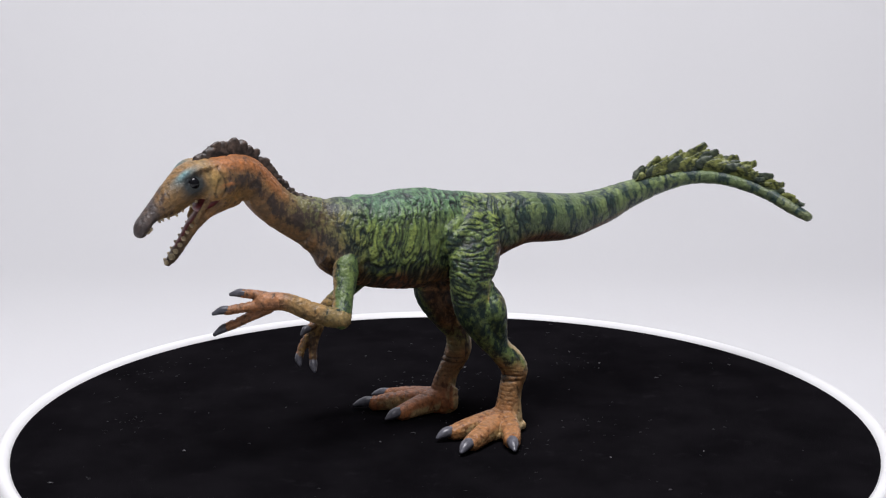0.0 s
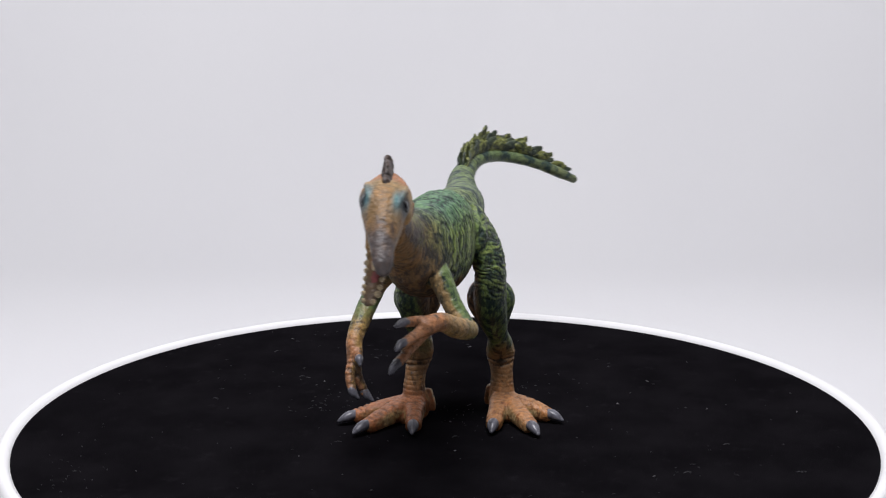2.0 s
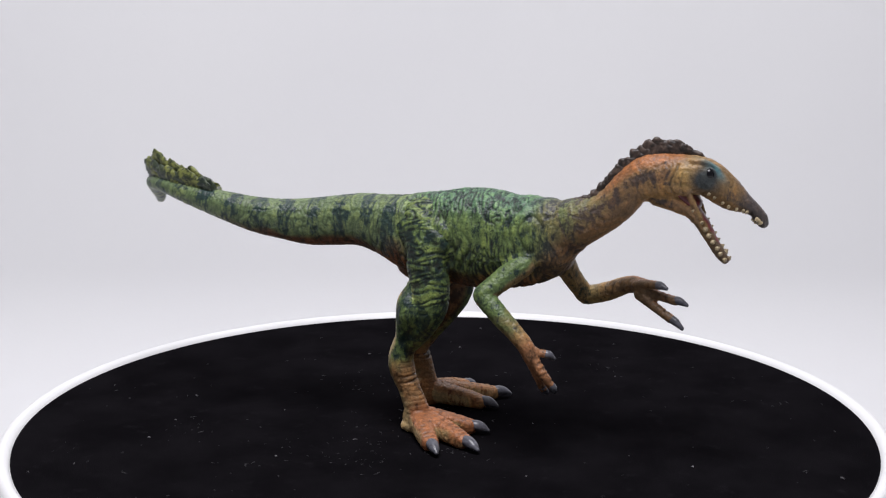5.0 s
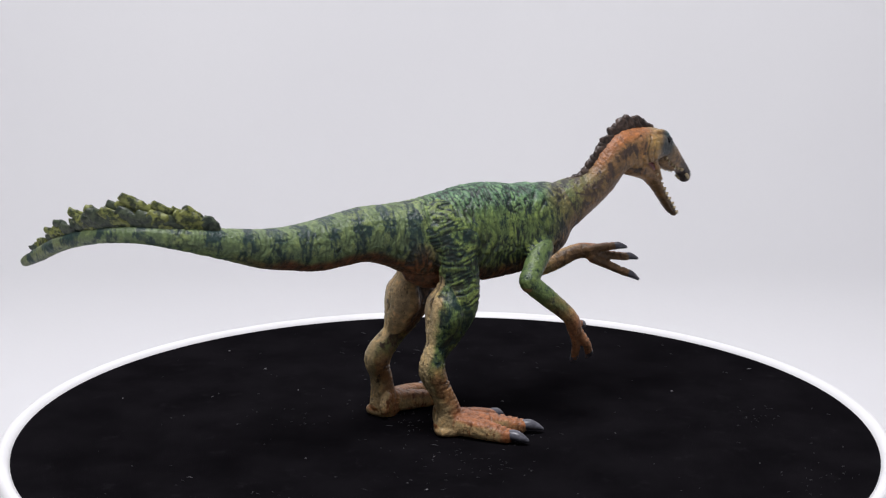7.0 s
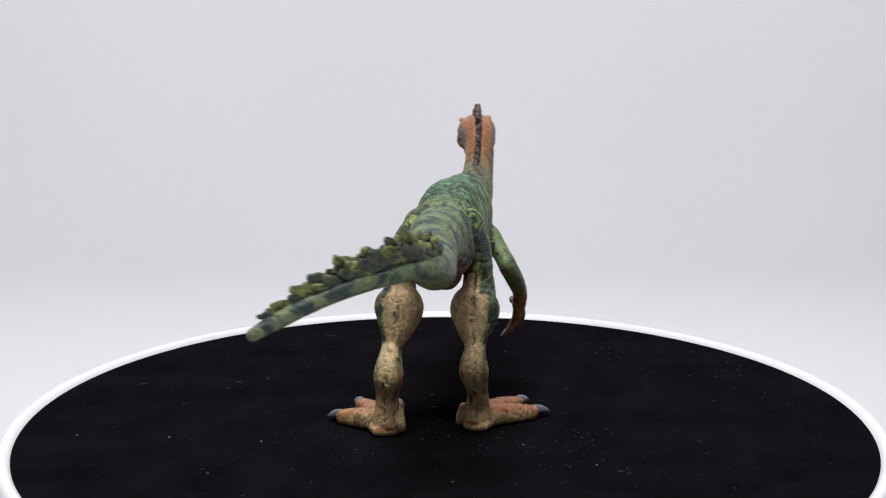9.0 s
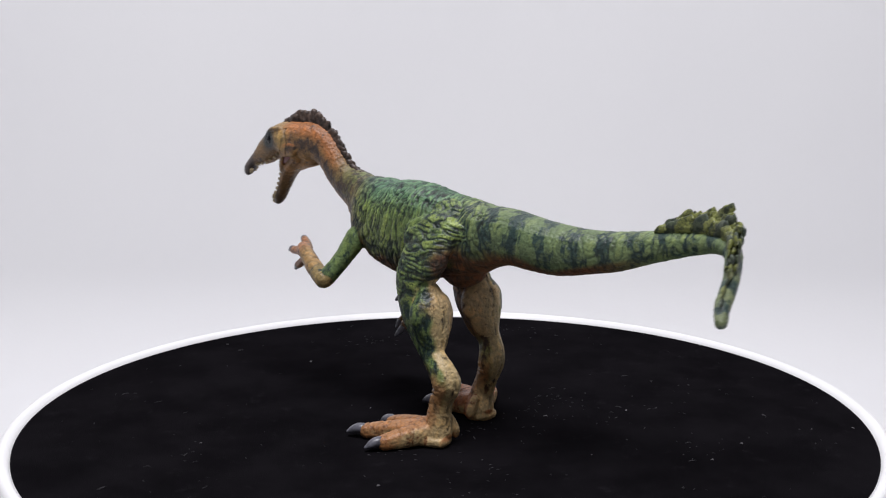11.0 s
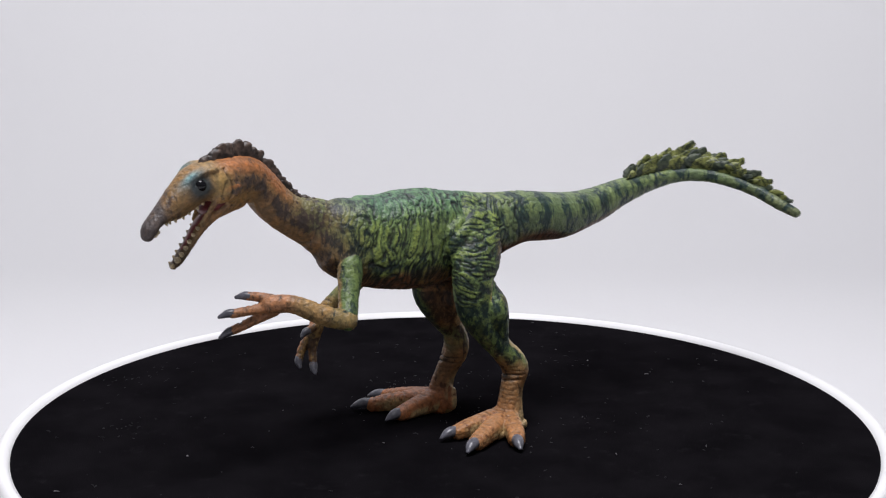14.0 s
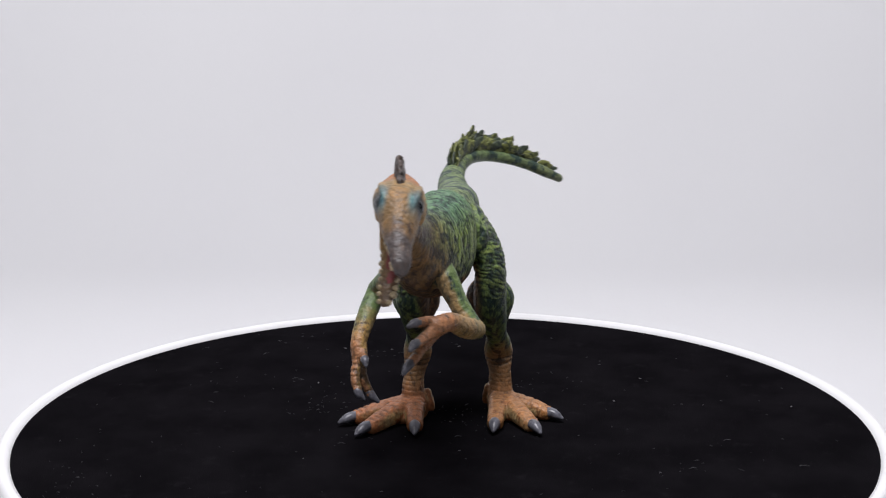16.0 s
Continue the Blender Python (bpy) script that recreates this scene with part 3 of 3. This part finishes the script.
        tint = mixed(tint, (0.36, 0.23, 0.10), np.clip(far + f * (arm == "arm_l") * 0.75, 0, 1))
        tint = mixed(tint, (0.385, 0.18, 0.088), f * ease(along, 1.6, 2.4) + g)
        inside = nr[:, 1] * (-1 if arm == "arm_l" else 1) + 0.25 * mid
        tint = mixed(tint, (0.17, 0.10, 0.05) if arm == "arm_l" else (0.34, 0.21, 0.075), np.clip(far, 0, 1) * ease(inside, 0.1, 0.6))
        drive += (0.0 if arm == "arm_l" else 0.12) * g * ease(inside, 0.0, 0.5) + 0.05 * (f + g)
        shade = mixed(shade, (0.10, 0.055, 0.03), far)
        drive -= 0.02 * w + 0.09 * (f + g)
    return tint, shade, np.clip(drive, 0, 1)


def relief(co, nr, names, which, along, up_d, side_d):
    """Folds, wrinkles and pebbling as real displacement; also how far creases are coloured darker and ridges lighter.
    """
    idx = {k: i for i, k in enumerate(names)}
    flank = np.isin(which, [idx["trunk"]])
    thigh = np.isin(which, [idx["leg_l"], idx["leg_r"], idx["calf_l"], idx["calf_r"], idx["haunch_l"], idx["haunch_r"]])
    calf = np.isin(which, [idx["calf_l"], idx["calf_r"]])
    h, crease, ridge = np.zeros(len(co)), np.zeros(len(co)), np.zeros(len(co))
    toes = np.isin(which, [k for q, k in idx.items() if q[:3] in ("toe", "fin")])
    for i in range(len(co)):
        x, y, z = co[i]
        p = Vector((x, y, z))
        warp = noise.noise_vector(p * 0.17)
        rib, lit = 0.0, 0.0
        patchy = 0.75 + 0.6 * noise.noise(p * 0.09 + Vector((3, 1, 7)))
        if flank[i]:
            amp = (0.22 + 0.26 * min(1.0, max(0.0, (36 - x) / 10)) * min(1.0, max(0.0, (x + 24) / 12))) * patchy
            q = Vector((x * 0.95 + z * 0.14, y * 0.2, z * 0.22)) if -14 < x < 36 else Vector((x * 0.6, y * 0.25, z * 0.25))
            # long arcs round the hip, coiled folds round the shoulder
            d = math.hypot(x + 5, z - 59)
            arc = math.exp(-((d - 15.5) / 3.6) ** 2) * min(1.0, max(0.0, (x - 2) / 5)) * min(1.0, abs(y) / 5) * (1 if z < 66 else 0.3)
            arc *= min(1.0, max(0.15, 0.6 + 1.5 * noise.noise(p * 0.13 + Vector((8, 3, 1)))))
            wave = math.sin(d * 2.1 + 0.12 * z + 4.5 * warp[0])
            rib, lit = 1.5 * arc * max(0.0, wave) ** 2, arc * max(0.0, -wave)
            amp *= 1 - 0.6 * arc
            d = math.hypot(x - 30 + 1.5 * warp[2], (z - 61) * 0.75)
            arc = 0.8 * math.exp(-((d - 5.0) / 2.8) ** 2) * min(1.0, abs(y) / 5) * min(1.0, max(0.0, 0.5 + 1.6 * noise.noise(p * 0.16 + Vector((5, 2, 2))) + 0.05 * (30 - x)))
            wave = math.sin(d * 2.1 + 2.4 * warp[1])
            rib, lit = max(rib, 1.4 * arc * max(0.0, wave) ** 2), max(lit, 0.6 * arc * max(0.0, -wave))
            amp *= 1 - 0.5 * min(1.0, arc)
        elif thigh[i] and z > 39 and not calf[i]:
            amp, q = 0.44 * patchy, Vector((x * 0.15 + z * 0.1, y * 0.17, z * 0.66 - x * 0.14))
        elif thigh[i]:
            amp, q = 0.12, Vector((x * 0.35, y * 0.4, z * 0.3))
            if up_d[i] > 0.1 and z < 24:
                rib = 0.45 * max(0.0, math.sin(z * 4.6 + 1.8 * warp[0])) ** 3 * min(1.0, up_d[i] * 2)
            rib = max(rib, 1.3 * math.exp(-((abs(z - 16.0 + warp[1]) - 0.75) / 0.3) ** 2) * min(1.0, max(0.0, up_d[i] + 0.5)) if z < 20 else 0)
            if up_d[i] < 0 and (calf[i] or z < 22):
                rib = max(rib, 0.9 * math.exp(-((side_d[i] - 0.25 * warp[2]) / 0.10) ** 2) * min(1.0, -up_d[i] * 2) * (noise.noise(p * 0.5) > -0.15))
                rib = max(rib, 0.6 * max(0.0, noise.noise(Vector((x * 0.9, y * 0.9, z * 0.3))) - 0.25) * 2)
        elif toes[i]:
            amp, q = 0.10, p * 0.5
            rib = 0.6 * max(0.0, math.sin(along[i] * 21 + 2.5 * warp[1])) ** 4 * max(0.0, up_d[i] + 0.3)
        else:
            amp, q = 0.13, Vector((x * 0.42, y * 0.3, z * 0.3))
            if 66 < x < 71 and 74 < z < 82.5 and abs(y + 1.2) > 3:
                rib = 1.2 * math.exp(-((x - 68.6 - 0.9 * math.sin(z * 0.55)) / 0.32) ** 2) + 0.7 * math.exp(-((x - 70.3 + 0.25 * (z - 77)) / 0.25) ** 2) * (z < 79)
            elif 34 < x < 50:
                rib = 0.5 * max(0.0, math.sin(along[i] * 11 + 2 * warp[0])) ** 3 * max(0.0, up_d[i])
        n = 1 - abs(noise.noise(q + 1.15 * warp)) * 2.2
        m = 1 - abs(noise.noise(q * 2.1 + warp)) * 2.2
        h[i] = amp * (0.35 - max(0.0, n) ** 3 * 0.9 - 0.35 * max(0.0, m) ** 3) + 0.08 * noise.noise(p * 1.3) - 0.36 * rib + 0.16 * lit
        deep = min(1.0, amp / 0.36)
        # Share of lighter ridge colour, partly painted-in light on raised edges.
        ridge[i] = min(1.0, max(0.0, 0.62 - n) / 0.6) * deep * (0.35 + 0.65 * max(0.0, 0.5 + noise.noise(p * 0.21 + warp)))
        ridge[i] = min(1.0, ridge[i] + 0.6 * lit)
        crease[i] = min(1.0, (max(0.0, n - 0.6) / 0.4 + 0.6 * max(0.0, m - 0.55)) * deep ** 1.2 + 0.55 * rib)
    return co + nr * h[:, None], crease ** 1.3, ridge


def build_claw(points, parent, mat=CLAW, name="claw", label="", ref=UPR):
    v, f = tube_mesh(tube_rings(points, ref, 0.5), 12, 0.05)
    return part(name, mesh_of(name, v / 1000, f, mat), parent, label)


def blade(base, tip, width, thick, lean, seed, along=(1, 0.05, 0.02)):
    """A lumpy, leaf-shaped scute from base to tip, as a tapering tube."""
    base, tip = np.array(base, float), np.array(tip, float)
    mid = base * 0.5 + tip * 0.5 + np.array(lean, float)
    pts = [(*base, thick, width), (*mid, thick * 0.9, width), (*tip, thick * 0.7, width * 0.62)]
    return tube_mesh(tube_rings(pts, along, 0.4), 12, 0.5, seed)


def build_figurine():
    root = new("dinosaur_figurine")
    tagged(root, "painted green and orange toy dinosaur standing with open jaws on felt", "toy dinosaur")
    co, nr, faces = blended_surface()
    names, which, along, up_d, side_d, gap = locate(co)
    tint, shade, drive = paint(co, nr, names, which, along, up_d, side_d)
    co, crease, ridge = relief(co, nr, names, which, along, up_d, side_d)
    fold = np.exp(-(gap / 0.8) ** 2) * ease(co[:, 2], 34, 40) * ease(66 - co[:, 0], 0, 4)
    co = co - nr * (0.55 * fold)[:, None]
    co[:, 2] = np.maximum(co[:, 2], 0.05)
    groups = [CHAINS[k][0] for k in names]
    owner = np.array([groups[k] for k in which])
    kinds = {"body": "moulded body with head, neck and striped tail", "lower_jaw": "open lower jaw", "leg_left": "leg with spread clawed foot", "leg_right": "leg with spread clawed foot",
             "arm_left": "raised arm held out to the front", "arm_right": "arm hanging down"}
    plain = {"leg_left": "leg", "leg_right": "leg", "arm_left": "arm", "arm_right": "arm"}
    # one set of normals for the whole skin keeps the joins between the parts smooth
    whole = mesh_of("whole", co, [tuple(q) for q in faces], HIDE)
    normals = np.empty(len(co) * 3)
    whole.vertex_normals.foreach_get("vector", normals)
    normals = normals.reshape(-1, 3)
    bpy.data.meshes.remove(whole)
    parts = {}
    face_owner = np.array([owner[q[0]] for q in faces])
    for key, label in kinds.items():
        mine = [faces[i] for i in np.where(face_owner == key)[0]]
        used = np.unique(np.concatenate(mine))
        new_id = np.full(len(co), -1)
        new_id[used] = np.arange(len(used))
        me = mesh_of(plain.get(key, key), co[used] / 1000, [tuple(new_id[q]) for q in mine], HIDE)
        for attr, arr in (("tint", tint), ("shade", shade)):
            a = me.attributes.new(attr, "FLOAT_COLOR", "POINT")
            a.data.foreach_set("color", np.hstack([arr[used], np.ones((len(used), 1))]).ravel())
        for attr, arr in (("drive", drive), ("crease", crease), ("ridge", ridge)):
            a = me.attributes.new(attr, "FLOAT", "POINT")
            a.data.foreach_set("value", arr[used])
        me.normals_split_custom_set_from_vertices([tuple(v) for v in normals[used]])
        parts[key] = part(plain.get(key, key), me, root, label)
    # claws
    for key, rows in {
        "leg_left": [((-5.5, 29.8, 2.3), (-4.2, 32.9, 2.5), (-3.2, 35.5, 0.8)), ((6.2, 26.4, 2.3), (8.9, 28.2, 2.6), (11.1, 29.7, 0.8)), ((5.9, 15.6, 2.3), (9.1, 15.6, 2.6), (11.6, 15.6, 0.8))],
        "leg_right": [((6, -25.7, 2.3), (8.3, -28.5, 2.5), (10.2, -31, 0.8)), ((14.2, -20.4, 2.3), (17.4, -22.2, 2.6), (20, -23.8, 0.8)), ((11.2, -7.4, 2.3), (14.4, -6.9, 2.6), (17, -6.6, 0.8))],
    }.items():
        for a, b, c in rows:
            a, b, c = (np.array(q) for q in (a, b, c))
            back = (b - a) * np.array((0.3, 0.3, 0))
            tip = a * 0.15 + c * 0.85 + np.array((0, 0, 0.35))
            build_claw([(*(a - back), 1.75, 1.6), (*(b - back * 1.6), 1.72, 1.6), (*((b + tip) / 2 - back * 0.5), 1.35, 1.2), (*tip, 0.6, 0.55)], parts[key])
    for key, rows in {
        "arm_left": [((61.6, 2.6, 46.8), (64, 1.1, 47.0), (65.8, 0, 46.6)), ((66.3, 2.8, 43), (69.2, 1.9, 42.9), (71.3, 1.3, 42.1)), ((65.8, 1.5, 38.5), (68.6, 0.3, 37.3), (70.6, -0.5, 35.8))],
        "arm_right": [((36, -17.2, 29.4), (37.6, -16.7, 29), (38.8, -16.2, 28)), ((35.3, -16.6, 20.2), (35.9, -15, 18.3), (36.1, -13.6, 17.2)), ((38.6, -19, 21.6), (39.3, -18, 19.9), (39.4, -16.8, 18.7))],
    }.items():
        for a, b, c in rows:
            a = tuple(0.55 * u + 0.45 * w for u, w in zip(a, b))
            build_claw([(*a, 1.2, 1.2), (*b, 1.15, 1.15), (*c, 0.55, 0.55)], parts[key], ref=(0.3, 0.2, 1) if key == "arm_left" else FWD)
    # eyes with dark lids
    for cx, cy, cz, s in ((76.3, 3.6, 78.4, 1), (77.1, -4.0, 79.6, -1)):
        bm = bmesh.new()
        bmesh.ops.create_uvsphere(bm, u_segments=24, v_segments=16, radius=0.0019)
        me = bpy.data.meshes.new("eye")
        bm.to_mesh(me)
        bm.free()
        me.materials.append(EYE_DARK)
        me.polygons.foreach_set("use_smooth", [True] * len(me.polygons))
        eye = part("eye", me, root, "glossy black eye")
        eye.location = (cx / 1000, cy / 1000, cz / 1000)
        ring = [(1.95 * math.cos(a), s * (0.7 + 0.2 * math.cos(2 * a)), 1.75 * math.sin(a), 0.34, 0.34) for a in np.linspace(0, 2 * math.pi, 25)]
        v, f = tube_mesh(tube_rings(ring, (0, s, 0.01), 0.5, False), 8, 0.1)
        part("eyelid", mesh_of("eyelid", v / 1000, f, LID), eye)
    # mouth lining, tongue and teeth
    v, f = tube_mesh(tube_rings([(69, -1.6, 74.5, 4.4, 2.6), (71.4, -1.5, 72.6, 4.2, 2.6), (73.4, -1.5, 71.2, 3.6, 1.7)], UPR), 16, 0.3)
    part("mouth_lining", mesh_of("mouth_lining", v / 1000, f, MOUTH), root, "dark red mouth lining")
    v, f = tube_mesh(tube_rings([(72.6, -1.6, 70.8, 2.6, 1.1), (76.2, -1.9, 66.6, 1.9, 0.8), (78.7, -2.2, 62.4, 1.4, 0.7), (80.2, -2.5, 60.2, 1.0, 0.5)], UPR), 14, 0.2)
    part("tongue", mesh_of("tongue", v / 1000, f, TONGUE), parts["lower_jaw"], "pinkish red tongue")
    rng = random.Random(8)
    c, up, side, a, b, _ = RINGS["jaw"]
    for sgn in (-1, 1):
        for u in np.linspace(0.40, 1.0, 9):
            j = min(len(c) - 1, int(u * (len(c) - 5)))
            p = c[j] + side[j] * sgn * a[j] * 0.84 + up[j] * b[j] * 0.5
            grow = (0.6 + 0.75 * u) * rng.uniform(0.8, 1.2)
            q = p + up[j] * rng.uniform(0.4, 0.62) * grow + side[j] * sgn * 0.1
            build_claw([(*p, 0.6 * grow, 0.6 * grow), (*(p * 0.5 + q * 0.5), 0.55 * grow, 0.55 * grow), (*q, 0.32, 0.32)], parts["lower_jaw"], TOOTH, "tooth", ref=FWD)
    c, up, side, a, b, knot = RINGS["neck"]
    for sgn in (-1, 1):
        for u in (9.6, 10.1, 10.6, 11.1, 11.5, 11.9, 12.3, 13.7, 14.1, 14.6):
            j = int(np.abs(knot - u).argmin())
            p = c[j] + side[j] * sgn * a[j] * 0.72 - up[j] * b[j] * 0.72
            big = 1.25 if u > 13 else 1.0
            q = p - up[j] * rng.uniform(0.4, 0.7) * big
            build_claw([(*p, 0.45 * big, 0.45 * big), (*(p * 0.5 + q * 0.5), 0.4 * big, 0.4 * big), (*q, 0.2, 0.2)], parts["body"], TOOTH, "tooth", ref=FWD)
    # neck crest: overlapping lumpy scutes that lean back
    outline = [(73.6, -0.3, 83.4, 1.0), (70.5, -0.9, 84.2, 2.6), (67.2, -1.6, 84.5, 3.6), (64, -2.4, 84.4, 4.2), (60.3, -3, 83.5, 3.4), (57, -3.5, 81.6, 2.8), (53.8, -3.9, 78.4, 2.4),
               (50.8, -4.1, 75.2, 2.1), (47.6, -4.2, 72.4, 1.7), (44.4, -4.1, 70.6, 1.2), (42, -4.0, 69.8, 0.6)]
    ridge, _ = glide(outline, 2.1)
    for k, (x, y, z, h) in enumerate(ridge):
        t = ridge[min(k + 1, len(ridge) - 1)] - ridge[max(k - 1, 0)]
        t = unit(t[:3])
        out = unit(np.cross(t, (0, 1, 0)))
        out = out if out[2] > 0 else -out
        tall = h * rng.choice((0.62, 0.8, 0.92, 1.0))
        base = np.array((x, y, z)) - out * 1.0
        v, f = blade(base, base + out * (tall + 0.9) + t * 1.5, 1.95 + 0.12 * h, 1.2, out * 0.2, k * 3.1)
        part("crest_scute", mesh_of("crest_scute", v / 1000, f, CREST), root, "lumpy dark brown scute")
    # tail crest: two staggered rows of feathery spines
    c, up, side, a, b, knot = RINGS["trunk"]
    tall_at = lambda u: float(np.interp(u, (14.4, 14.8, 15.3, 15.7, 16.2, 16.6, 17.0, 17.5, 18.0, 18.5, 19.0, 19.6, 20.2, 21.0, 21.7),
                                        (2.2, 4.2, 6.0, 5.2, 7.6, 7.8, 5.8, 6.4, 5.0, 5.2, 4.0, 3.2, 2.4, 1.5, 0.8)))
    for row in (-1, 0, 1):
        for k, u in enumerate(np.arange(14.75 + 0.12 * row, 19.8 if row else 21.5, 0.36 if row else 0.34)):
            j = int(np.abs(knot - u).argmin())
            t = unit(c[min(j + 2, len(c) - 1)] - c[max(j - 2, 0)])
            h = tall_at(u) * ((0.72, 1.08, 0.9, 1.15)[k % 4] if row == 0 else rng.uniform(0.45, 0.85))
            base = c[j] + up[j] * b[j] * (0.7 if row == 0 else 0.78) + side[j] * row * a[j] * 0.24
            slim = (1.0 if u < 18.6 else 0.75) * min(1.0, 0.35 + h / 5)
            tip = base + up[j] * (h * 0.82 + 0.6) + side[j] * row * 0.55 + t * h * rng.uniform(1.0, 1.35)
            v, f = blade(base - t * 0.9, tip, (1.75 if k % 4 else 2.2) * slim, 0.62 * slim, up[j] * 0.12 * h + side[j] * row * 0.4, 40 + k * 2.3 + row, t)
            part("tail_spine", mesh_of("tail_spine", v / 1000, f, SPINE_DARK if math.sin((u - 6.0) * 2 * math.pi * 0.93 + 0.6 * row) > (0.75 if row == 0 else 0.1) else SPINE), root, "mottled yellow-green spine")
    return root


FIGURINE = build_figurine()

# ---- the slow turn ----
TURNS = [(0, 0.0), (2, 51.43), (4.2, 109.29), (6.3, 163.69), (8, 208.23), (9.2, 239.61), (11.3, 294.28), (12.5, 325.47), (14.2, 368.46), (16, 414.11)]


def motions():
    times = [0.5 * k for k in range(33)]
    angle = lambda t: float(np.interp(t, [r[0] for r in TURNS], [r[1] for r in TURNS]))
    walk(TURNTABLE, [(t, pose(0, 0, 0, 0, 0, angle(t))) for t in times])
    walk(FIGURINE, [(t, pose(0, 0, 0, 0, 0, 208 + angle(t))) for t in times])


motions()
